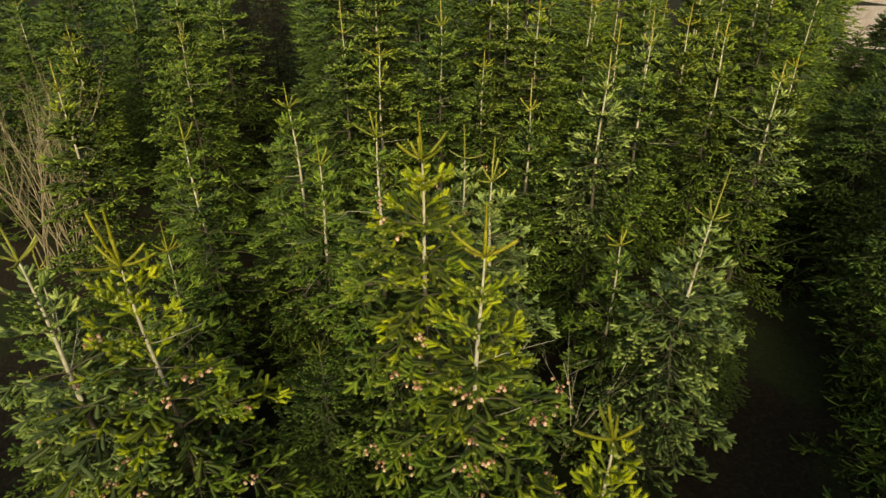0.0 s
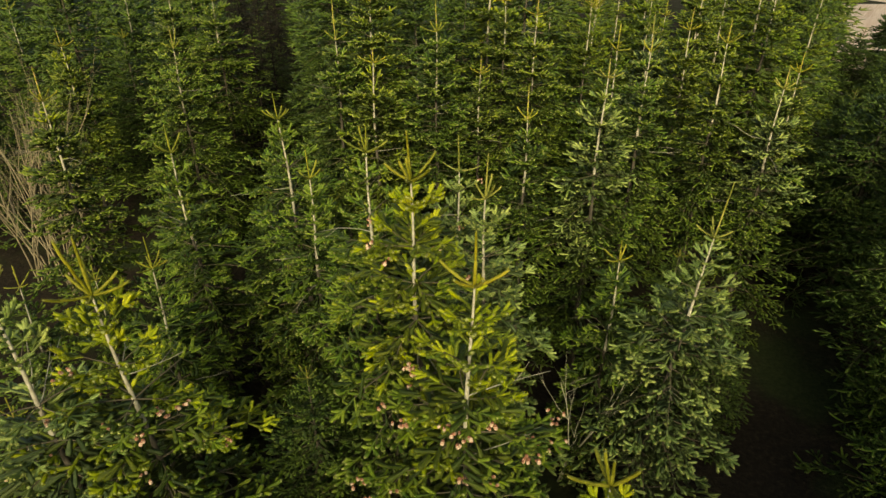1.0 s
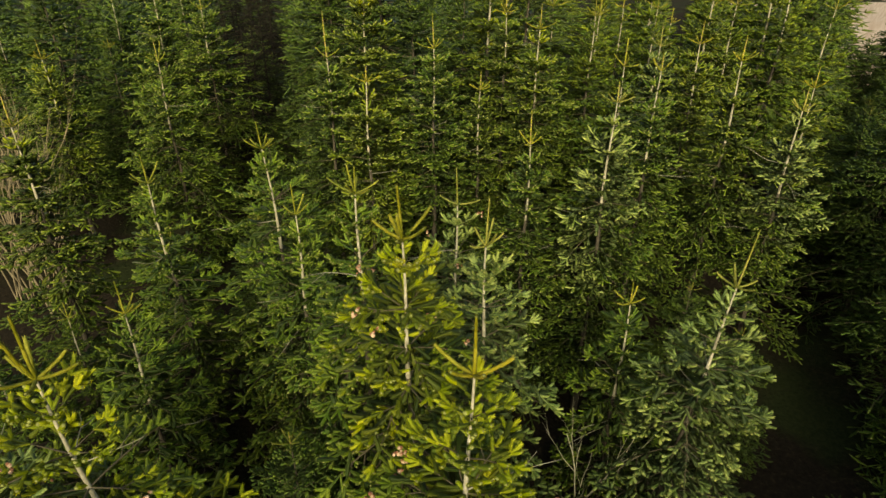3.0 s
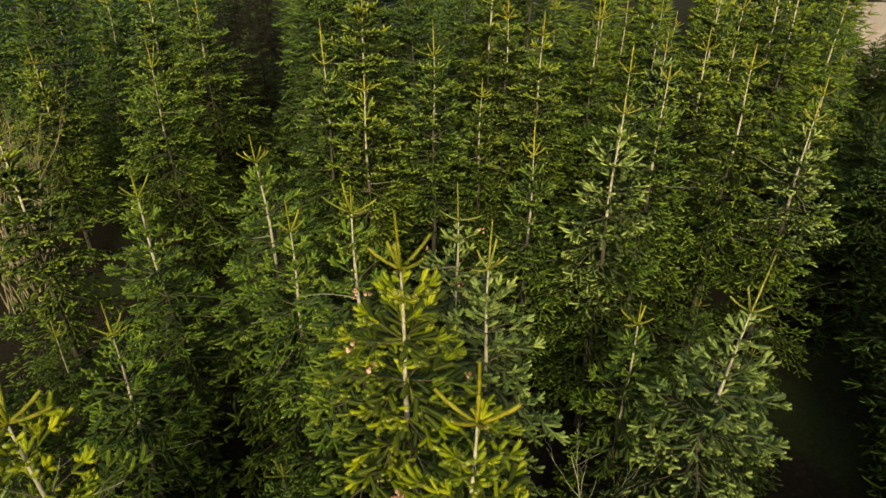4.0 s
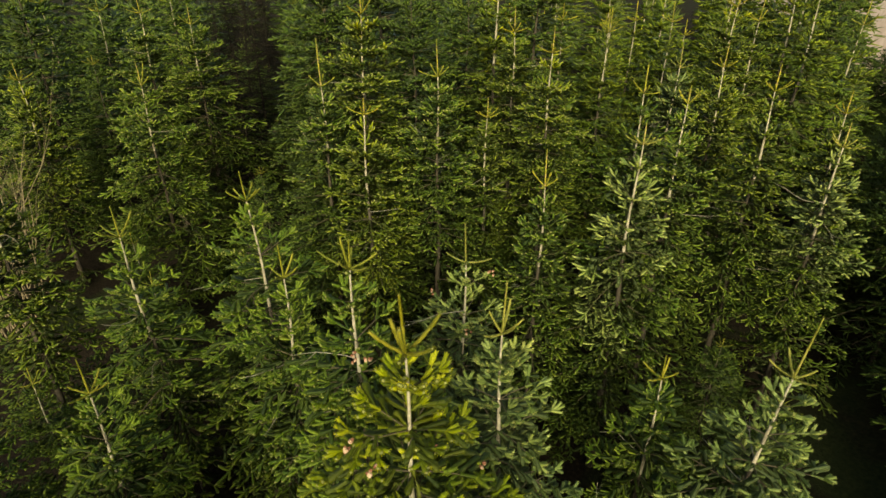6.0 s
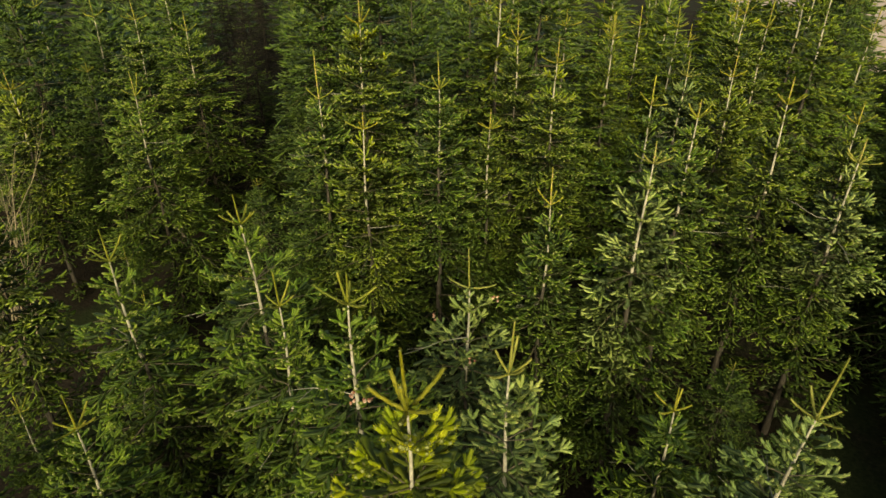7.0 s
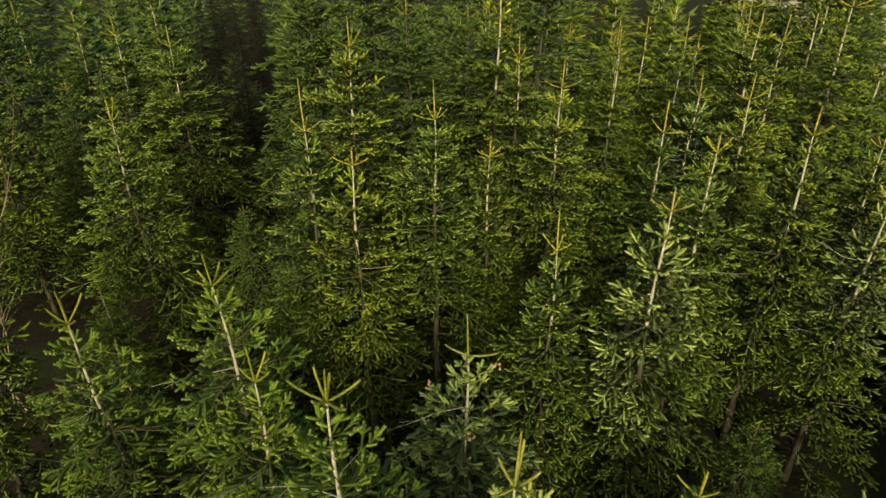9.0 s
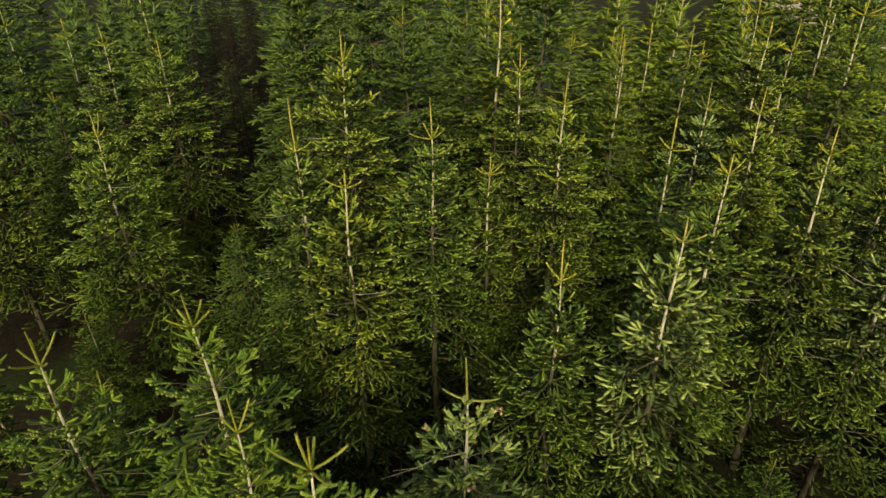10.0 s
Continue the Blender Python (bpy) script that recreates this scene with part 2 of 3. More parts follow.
def cone_mesh():
    """A short hanging cone: overlapping rows of scales round a barrel, pale at the open end, with a dark hollow in it."""
    v, f, index = [], [], []
    sides = 8
    rings = [(0.010, 0.006), (0.0, 0.017), (-0.012, 0.015), (-0.014, 0.023), (-0.030, 0.020), (-0.032, 0.025), (-0.050, 0.022), (-0.056, 0.013), (-0.046, 0.006)]
    for i, (z, r) in enumerate(rings):
        for k in range(sides):
            a = 2 * math.pi * (k + 0.5 * (i % 2)) / sides
            v.append((r * math.cos(a), r * math.sin(a), z))
    for i in range(len(rings) - 1):
        for k in range(sides):
            a, b = i * sides + k, i * sides + (k + 1) % sides
            f += [(a, b + sides, b), (a, a + sides, b + sides)]
            index += [int(i in (3, 5, 6))] * 2
    return mesh_from("cone", v, f, [CONE, CONE_TIP], index, smooth=False)


CONE_MESH = cone_mesh()


def spruce(seed, height, tone, lod, spread=1.0, airy=1.5, lean=(0.0, 0.0), fork=0.0, cones=(), leader=0.62, label=""):
    """A young spruce, its foot at the origin: leader, whorls of branches clad in shoots, and trunk.
    lean: sideways run of the stem per metre of height; airy: metres below the tip in which the stem shows; fork: length of a second leader; cones: (number, from, to) below the tip."""
    rng = random.Random(seed)
    tree = new("spruce_tree")
    thick = (0.034 if tone == "yellow" else 0.031, 0.027, 0.034, 0.085)[lod] * min(1.0, 0.4 + 0.6 * spread)
    young = (0.027 if tone == "yellow" else 0.021, 0.018, 0.018, 0.02)[lod]
    wob = [rng.uniform(-1, 1) for _ in range(4)]

    def stem(h):
        return Vector((lean[0] * (h - height) + 0.02 * math.sin(h * 1.9 + 3 * wob[0]), lean[1] * (h - height) + 0.02 * math.sin(h * 1.7 + 3 * wob[1]), h))

    # trunk
    top = height - leader
    steps = 14 if lod < 2 else 5
    pale = height - 2.5
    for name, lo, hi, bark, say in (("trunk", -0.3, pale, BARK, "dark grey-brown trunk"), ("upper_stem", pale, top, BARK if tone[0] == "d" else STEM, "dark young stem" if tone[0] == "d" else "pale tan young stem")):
        line = []
        for i in range(steps + 1):
            h = lo + (hi - lo) * i / steps
            line.append((stem(h), 0.011 + 0.0105 * (top - h)))
        part(name, tubes_mesh(name, [line], 8 if lod < 2 else 4, [bark]), tree, say)
    # leader: a bare stick with short needles
    tip = stem(height)
    lead = [(stem(top), 0.013), (stem(top + leader * 0.5), 0.011), (tip, 0.008)]
    part("leader", tubes_mesh("leader", [lead], 6 if lod < 2 else 4, [LEADER]), tree, "orange-brown leading shoot")
    fresh, fresh_wood = [], []
    up = (stem(height) - stem(top)).normalized()
    k = 4 if lod < 2 else 2
    for i in range(k):
        a = stem(top + leader * (i / k))
        fresh.append((*a, *up, leader / k * 1.12, young * (1.12 - 0.1 * i), 0))
    whorl = []
    phase = rng.uniform(0, 6.28)
    arms = rng.choice((4, 5, 5, 6))
    for i in range(arms):
        a = phase + 6.283 * i / arms + rng.uniform(-0.25, 0.25)
        ln, el = rng.uniform(0.28, 0.46) * min(1.0, spread), radians(rng.uniform(4, 38))
        whorl.append((stem(top), Vector((math.cos(a) * math.cos(el), math.sin(a) * math.cos(el), math.sin(el))), ln))
    if fork:
        a = phase + 1.0
        whorl.append((stem(top - 0.02), Vector((math.cos(a) * 0.3, math.sin(a) * 0.3, 0.95)), fork))
    for p, d, ln in whorl:
        m = 3 if lod < 2 else 2
        q, e = p.copy(), d.copy()
        for j in range(m):
            fresh.append((*q, *e, ln / m * 1.2, young * 1.05, 0.05))
            q = q + e * ln / m
            e = (e + Vector((0, 0, 0.16))).normalized()
    part("leading_needles", shoots_mesh("leading_needles", fresh, min(lod, 1), [FRESH[tone], BUD, FRESH[tone], FRESH[tone], FRESH[tone]] if lod < 1 else [FRESH[tone]]), tree, "yellow-green topmost whorl of shoots")

    # the crown
    crown, middle, lower, limbs = [], [], [], []
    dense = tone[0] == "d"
    every = []
    d = leader + rng.uniform(0.40, 0.52)
    gap = 0.52
    while d < height - 0.5:
        deep = d - leader
        base = (0.26 + 0.50 * min(deep, 1.6) + 0.34 * max(0.0, min(deep, 4.6) - 1.6)) * spread
        n = rng.choice((5, 6, 6)) if d > airy else rng.choice((4, 4, 5))
        n = 5 if lod == 3 else n + 2 * dense
        e0 = max(42 - 17 * deep, -10)
        ph = rng.uniform(0, 6.28)
        for i in range(n):
            every.append((d, ph + 6.283 * i / n + rng.uniform(-0.3, 0.3), base * rng.uniform(0.76, 1.14), e0 + rng.uniform(-12, 12)))
        if deep > 0.3:
            for i in range((2, 5, 4, 2)[lod] if d > airy else (2, 1, 2, 1)[lod] + 2 * dense):
                every.append((d + gap * rng.uniform(0.3, 0.7), rng.uniform(0, 6.28), base * rng.uniform(0.4, 0.85), e0 + rng.uniform(-5, 20)))
        if deep < 1.7 and lod < 3:
            # short shoots straight off the stem
            for i in range((7, 4, 3)[lod]):
                a, h = rng.uniform(0, 6.28), height - d + rng.uniform(-0.1, 0.45)
                el = radians(rng.uniform(5, 50))
                crown.append((*stem(h), math.cos(a) * math.cos(el), math.sin(a) * math.cos(el), math.sin(el), rng.uniform(0.1, 0.2), thick * 0.9, 0.1, int(rng.random() < 0.3)))
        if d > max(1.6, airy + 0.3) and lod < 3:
            # old sprays close round the trunk, their needles darkened for shade
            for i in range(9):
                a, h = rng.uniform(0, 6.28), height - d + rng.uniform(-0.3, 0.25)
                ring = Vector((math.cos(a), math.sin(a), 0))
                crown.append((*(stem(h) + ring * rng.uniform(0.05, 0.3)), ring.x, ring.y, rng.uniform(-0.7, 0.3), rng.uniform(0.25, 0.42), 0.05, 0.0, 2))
        d += gap * rng.uniform(0.9, 1.12)
    spots = []
    for d, a, ln, el in every:
        if rng.random() < (min(0.78, 0.22 * (d - 2.7)) if lod in (1, 2) and not dense and spread < 1.25 else min(0.7, 0.16 * (d - 3.0))):
            continue
        el = radians(el)
        dirn = Vector((math.cos(a) * math.cos(el), math.sin(a) * math.cos(el), math.sin(el)))
        years = max(1, min((7, 6, 5, 2)[lod], int(ln / (0.19, 0.245, 0.28, 0.7)[lod] + 0.6)))
        own, wood = [], []
        bough(rng, stem(height - d), dirn, years, ln / years, 0 if lod < 3 else 1, thick, own, wood, 0.09 if d > 1.6 else 0.04, max(-0.07, 0.24 - 0.14 * d), int(years > 3), 0.6 if lod == 0 else 0.0)
        spots += [(d, o) for o in own]
        # old inner sprays that close the crown, darkened as the shade inside it
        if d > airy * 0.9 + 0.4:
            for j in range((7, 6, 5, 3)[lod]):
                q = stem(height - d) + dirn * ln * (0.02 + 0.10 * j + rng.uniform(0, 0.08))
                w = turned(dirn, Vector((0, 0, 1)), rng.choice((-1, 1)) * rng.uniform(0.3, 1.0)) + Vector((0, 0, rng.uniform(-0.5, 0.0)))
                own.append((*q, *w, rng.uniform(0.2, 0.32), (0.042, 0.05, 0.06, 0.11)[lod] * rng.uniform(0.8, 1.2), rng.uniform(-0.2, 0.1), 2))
        # only yellow tops are bleached; lower crowns are darkened to stand for shade
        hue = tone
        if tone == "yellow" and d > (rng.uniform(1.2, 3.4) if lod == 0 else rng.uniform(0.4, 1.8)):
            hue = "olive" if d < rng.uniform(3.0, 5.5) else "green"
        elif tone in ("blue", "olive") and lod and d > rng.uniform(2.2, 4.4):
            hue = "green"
        if lod == 1:
            # low shoots turned to the darker older needles in place of shade
            own = [(*o[:9], 1) if o[9] == 0 and rng.random() < 0.26 * (d - 1.8) else o for o in own]
        if lod == 0 and d < 4.2:
            b = part("branch", tubes_mesh("branch", wood, 4, [TWIG]), tree)
            if own:
                part("needles", shoots_mesh("needles", own, 0 if d < 3.4 else 1, [NEEDLES[hue], BUD, OLDER[hue], INNER_SHADE[hue], RIM_FRINGE[hue]]), b)
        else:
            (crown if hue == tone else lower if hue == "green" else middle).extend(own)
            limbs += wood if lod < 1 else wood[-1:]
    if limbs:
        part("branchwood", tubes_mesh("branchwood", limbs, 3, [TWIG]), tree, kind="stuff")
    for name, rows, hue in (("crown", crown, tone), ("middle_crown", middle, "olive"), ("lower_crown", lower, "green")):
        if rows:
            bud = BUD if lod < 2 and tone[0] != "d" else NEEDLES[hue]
            part(name, shoots_mesh(name, rows, max(lod, 1), [NEEDLES[hue], bud, OLDER[hue], INNER_SHADE[hue]]), tree, kind="stuff")
    # bare dead twigs poking out of the crown
    if lod < 2:
        for _ in range(3):
            a, h, ln = rng.uniform(0, 6.28), height - rng.uniform(1.6, 3.6), rng.uniform(0.7, 1.25)
            q = stem(h)
            e = Vector((math.cos(a), math.sin(a), rng.uniform(-0.1, 0.3))).normalized()
            twig = [(q.copy(), 0.009)]
            for k in range(5):
                q = q + e * ln / 5
                e = (e + Vector((rng.gauss(0, 0.12), rng.gauss(0, 0.12), rng.gauss(0, 0.12)))).normalized()
                twig.append((q.copy(), 0.009 - 0.0013 * (k + 1)))
            side = (e + Vector((rng.gauss(0, 0.6), rng.gauss(0, 0.6), 0.1))).normalized()
            fine = [(twig[3][0], 0.004), (twig[3][0] + side * 0.16, 0.003), (twig[3][0] + side * 0.3, 0.002)]
            part("dead_branch", tubes_mesh("dead_branch", [twig, fine], 4, [DEAD]), tree, "bare grey dead branch")
    # cones in small clusters under the outer shoots
    for number, lo, hi in cones:
        some = [o for dd, o in spots if lo < dd < hi and math.hypot(o[0] - stem(o[2]).x, o[1] - stem(o[2]).y) > 0.235 * dd and o[1] < 0.25 * dd - 0.2]
        rng.shuffle(some)
        for o in some[:max(1, number // 4)]:
            for _ in range(rng.randint(2, 5)):
                c = part("cone", CONE_MESH, tree)
                away = Vector((o[0] - stem(o[2]).x, o[1] - stem(o[2]).y, 0)).normalized() * 0.04
                q = Vector(o[:3]) + Vector(o[3:6]) * rng.uniform(0.9, 1.2) * o[6] + away
                c.matrix_basis = pose(q.x + rng.gauss(0, 0.04), q.y + rng.gauss(0, 0.04), q.z + 0.01 + rng.gauss(0, 0.03), rng.gauss(0, 30), rng.gauss(0, 30), rng.uniform(0, 360)) @ Matrix.Scale(rng.uniform(0.68, 0.95), 4)
    tagged(tree, label, "tree", "spruces of the plantation")
    return tree


def plant(x, y, tip, **kind):
    g = ground_height(x, y)
    t = spruce(height=tip - g, **kind)
    t.matrix_basis = pose(x, y, g)
    return t


CONED = ((170, 1.2, 3.2),)
GOLD = "young yellow-green spruce with golden leader and whorled branches"
BLUE = "young blue-green spruce with pale shoot tips and slender leader"
LIME = "young mid-green spruce with pale stem and slender leader"
plant(-0.35, 7.2, 7.08, seed=11, tone="yellow", lod=0, spread=1.1, airy=0.9, fork=0.34, cones=((16, 1.0, 2.4),), lean=(-0.03, 0), label="yellow-green spruce with golden leader and few cones")
plant(0.41, 5.56, 6.57, seed=12, tone="yellow", lod=0, airy=1.8, spread=0.95, cones=CONED, lean=(0.01, 0), label="yellow-green spruce hung with clusters of pinkish cones")
plant(0.72, 8.68, 6.32, seed=13, tone="blue", lod=0, leader=0.7, label=BLUE)
plant(-1.13, 9.26, 6.55, seed=14, tone="green", lod=0, fork=0.42, leader=0.4, cones=((8, 1.0, 1.8),), label=LIME)
plant(0.34, 11.3, 5.80, seed=15, tone="blue", lod=0, leader=0.69, cones=((12, 1.0, 1.8),), label=BLUE)
plant(4.38, 8.68, 5.88, seed=16, tone="blue", lod=0, spread=1.0, airy=1.9, lean=(0.09, 0), leader=0.88, label=BLUE)
plant(3.33, 10.04, 4.26, seed=17, tone="green", lod=0, spread=0.76, airy=0.3, leader=0.42, label="small slender green spruce between larger ones")
plant(-3.75, 5.82, 6.35, seed=18, tone="yellow", lod=0, spread=1.15, fork=0.75, airy=2.1, leader=0.7, cones=((140, 1.3, 3.2),), lean=(-0.07, 0), label="yellow-green spruce with two leaders and clustered cones")
plant(-4.6, 5.4, 6.55, seed=19, tone="blue", lod=0, spread=0.85, airy=2.0, lean=(-0.1, 0), label="grey-green spruce with leaning pale stem")
plant(1.62, 4.2, 5.0, seed=20, tone="yellow", lod=0, spread=0.9, fork=0.4, leader=0.3, label=GOLD)
plant(-5.16, 9.56, 4.5, seed=21, tone="green", lod=0, label=LIME)
plant(-2.45, 10.7, 5.72, seed=22, tone="green", lod=0, spread=0.9, leader=0.56, label=LIME)
plant(-3.2, 11.7, 6.5, seed=23, tone="green", lod=0, leader=0.5, lean=(-0.05, 0), label=LIME)
plant(-5.52, 11.82, 5.83, seed=24, tone="green", lod=0, fork=0.4, leader=0.55, lean=(-0.05, 0), label=LIME)

MIDDLE = [   # x, y, tip, tone, spread, stem showing, second leader, leader
    (-0.19, 16.25, 7.82, "green", 1.0, 1.9, 0, 0.78), (3.43, 12.95, 6.95, "blue", 0.9, 1.9, 0, 0.38), (-2.75, 16.15, 7.85, "green", 1.0, 2.0, 0, 1.0), (1.94, 13.65, 6.22, "green", 0.85, 1.7, 0, 0.72),
    (-1.74, 15.3, 6.78, "yellow", 0.95, 1.7, 0, 0.34), (4.93, 15.05, 7.12, "green", 0.85, 1.9, 0.3, 0.36), (7.0, 15.66, 7.42, "olive", 0.85, 1.8, 0, 0.55), (8.06, 14.6, 6.5, "blue", 0.9, 2.0, 0, 0.5),
    (1.90, 20.3, 8.1, "yellow", 1.0, 1.7, 0, 0.66), (2.55, 17.75, 7.9, "yellow", 1.0, 2.0, 0, 0.6), (6.5, 20.0, 7.2, "blue", 1.0, 1.8, 0, 0.66), (10.7, 18.7, 6.2, "olive", 0.95, 1.9, 0, 0.6),
    (-2.04, 17.85, 8.75, "yellow", 1.2, 0.9, 0.4, 0.6), (-8.4, 19.3, 6.8, "green", 1.3, 2.6, 0.6, 0.66), (-12.8, 20.8, 6.55, "yellow", 1.15, 1.6, 0, 0.6), (-8.5, 12.9, 6.74, "yellow", 0.95, 1.6, 0, 0.7),
    (7.2, 18.7, 7.4, "olive", 1.0, 1.9, 0, 0.6), (8.8, 22.3, 8.4, "yellow", 1.1, 1.7, 0.3, 0.5), (1.04, 17.87, 6.2, "olive", 0.8, 1.4, 0, 0.5), (-9.0, 24.8, 7.7, "green", 1.55, 1.6, 0, 0.66), (-10.6, 24.6, 8.1, "green", 1.3, 2.4, 0, 0.66), (-3.7, 22.0, 9.7, "dark", 1.4, 0.6, 0, 0.5),
]
for i, (x, y, tip, tone, wide, airy, fork, lead) in enumerate(MIDDLE):
    plant(x, y, tip, seed=40 + i, tone=tone, lod=1, airy=airy * 0.55, leader=lead, spread=wide, fork=fork, label={"yellow": GOLD, "blue": BLUE}.get(tone, LIME))

# farther trees: a few kinds, set out by hand and then over the stand
KINDS = [spruce(70 + i, 7.5, tone, 2, spread=sp, airy=1.8 if tone[0] != "d" else 0.7, leader=0.6 if tone[0] != "d" else 0.35, label=lab) for i, (tone, sp, lab) in enumerate((
    ("green", 1.0, LIME), ("dark", 1.35, "dense dark green spruce with broad drooping branches"), ("green", 1.1, LIME), ("dark", 1.2, "dark green spruce in the close stand"), ("yellow", 0.85, GOLD), ("deep", 1.3, "green spruce with needles darkened to stand for shade"), ("olive", 0.95, LIME), ("olive", 1.05, GOLD)))]
THIN = [spruce(90 + i, 7.5, tone, 3, spread=sp, airy=1.2, leader=0.6, label=lab) for i, (tone, sp, lab) in enumerate((
    ("green", 1.0, "mid-green spruce deep in the stand"), ("dark", 1.15, "dark green spruce deep in the stand"), ("dark", 1.0, "dark green spruce deep in the stand")))]
spread_rng = random.Random(5)
used = {}


def settle(kinds, i, x, y, tip):
    g = ground_height(x, y)
    s = (tip - g) / 7.5
    m = pose(x, y, g, spread_rng.uniform(-1.5, 1.5), spread_rng.uniform(-1.5, 1.5), spread_rng.uniform(0, 360)) @ Matrix.Scale(s, 4)
    src = kinds[i]
    if (id(kinds), i) in used:
        return copy_thing(src, m)
    used[(id(kinds), i)] = True
    src.matrix_basis = m
    return src


FAR = [
    (6.3, 27.2, 7.3, 6), (7.3, 27.6, 7.6, 4), (8.2, 25.9, 7.7, 7), (9.6, 22.6, 7.4, 6), (11.4, 22.7, 7.9, 7), (7.1, 30.5, 7.1, 0),
    (4.0, 25.4, 7.4, 0), (1.55, 22.2, 8.5, 4), (-0.97, 23.4, 8.6, 3), (2.9, 24.4, 8.0, 3), (0.6, 25.8, 8.2, 1),
    (-18.45, 31.8, 7.3, 0), (-15.2, 25.6, 6.8, 3), (-15.1, 29.7, 7.6, 2),
    (-13.2, 33.4, 7.8, 2), (-19.6, 28.4, 6.6, 0), (-17.6, 22.6, 6.2, 2), (-5.4, 19.4, 2.8, 3), (-12.6, 24.4, 4.6, 3), (-5.2, 28.6, 5.6, 3), (4.6, 17.3, 6.2, 2), (5.2, 23.0, 7.0, 6), (-2.4, 27.8, 8.6, 1), (12.9, 26.2, 8.0, 7), (10.6, 26.6, 7.9, 6), (14.6, 29.2, 8.0, 7), (13.4, 23.6, 7.2, 6),
]
stand = [(x, y) for x, y, *_ in MIDDLE + FAR]
for x, y, tip, i in FAR:
    settle(KINDS, i, x, y, tip)


def ride(y):
    """The middle of the grassy ride through the stand."""
    return 6.5 + 0.69 * (y - 8.3)


NEAR = [(-0.35, 7.2), (0.41, 5.56), (0.7, 8.64), (-1.16, 9.49), (0.3, 11.32), (4.36, 8.59), (3.3, 9.98), (-3.75, 5.82), (-4.6, 5.4), (1.62, 4.2), (-5.16, 9.56), (-2.43, 10.62), (-3.22, 11.7), (-5.54, 11.82)]
stand += NEAR
# the row along the far side of the ride, closed to the ground, and three in the gap, in the tone darkened for shade
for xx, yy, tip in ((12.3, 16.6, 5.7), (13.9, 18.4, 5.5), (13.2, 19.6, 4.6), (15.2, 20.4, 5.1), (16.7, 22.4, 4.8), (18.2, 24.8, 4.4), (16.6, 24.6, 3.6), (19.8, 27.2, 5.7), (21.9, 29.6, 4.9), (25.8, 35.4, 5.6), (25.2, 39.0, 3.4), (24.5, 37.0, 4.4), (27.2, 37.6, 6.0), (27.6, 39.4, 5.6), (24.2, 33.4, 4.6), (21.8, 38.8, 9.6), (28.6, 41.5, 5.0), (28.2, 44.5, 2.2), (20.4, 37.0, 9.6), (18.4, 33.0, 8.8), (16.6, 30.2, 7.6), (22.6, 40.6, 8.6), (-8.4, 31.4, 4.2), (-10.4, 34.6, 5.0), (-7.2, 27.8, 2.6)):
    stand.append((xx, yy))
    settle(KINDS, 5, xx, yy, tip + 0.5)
for k in range(7):
    yy = 6.8 + 1.9 * k
    xx = ride(yy) + (2.7 if k < 3 else 1.9) + spread_rng.uniform(-0.2, 0.2)
    stand.append((xx, yy))
    if k < 3:
        plant(xx, yy, (2.0, 2.6, 3.3)[k], seed=130 + k, tone="green", lod=1, airy=0.6, leader=0.4, spread=1.3, label="dusky green spruce at the edge of the ride")
    else:
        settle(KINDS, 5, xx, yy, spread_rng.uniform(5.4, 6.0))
# smaller trees under the taller ones
for xx, yy, tip in ((-6.4, 14.0, 2.8), (-7.2, 11.0, 2.6), (-6.4, 7.0, 2.6), (-1.9, 7.4, 2.4), (5.9, 10.9, 1.9), (5.4, 12.4, 2.0), (-7.6, 9.4, 3.4), (-4.4, 14.4, 2.6), (-15.4, 19.6, 5.0), (-17.4, 20.6, 5.4), (-8.0, 16.4, 2.6), (-3.6, 17.9, 3.0)):
    stand.append((xx, yy))
    settle(KINDS, 2 if xx < -5 else 3, xx, yy, tip)
deep_stand = []
y = 29.0
while y < 66:
    pitch = 3.25 if y < 50 else 4.0
    x = -0.7 * y - 3
    while x < 0.7 * y + 4:
        px, py = x + spread_rng.uniform(-0.8, 0.8), y + spread_rng.uniform(-0.8, 0.8)
        x += pitch
        off = px - ride(py)
        if off > -4.4:
            continue
        if min((px - a) ** 2 + (py - b) ** 2 for a, b in stand) < 2.0 ** 2:
            continue
        stand.append((px, py))
        tip = ground_height(px, py) + spread_rng.uniform(6.4, 9.8)
        if py < 58 and abs(px + 0.29 * py + 0.5) < 2.3:   # an open lane between the rows
            continue
        deep_stand.append((px, py, tip))
    y += pitch
# the stand goes on behind, unseen: trees added to shade ride and low crowns
deep_stand += [(6.3, 1.4, 8.2), (7.7, 2.6, 8.8), (9.2, 3.6, 5.0), (10.8, 4.8, 4.4), (12.6, 6.2, 4.2), (14.2, 7.8, 4.2)]
for k in range(3):
    for n in range(-8, 4):
        px, py = 2.0 * n + spread_rng.uniform(-0.6, 0.6), -0.9 - 2.7 * k + spread_rng.uniform(-0.6, 0.6)
        deep_stand.append((px, py, ground_height(px, py) + spread_rng.uniform(6.6, 8.2) + 1.95 * k))


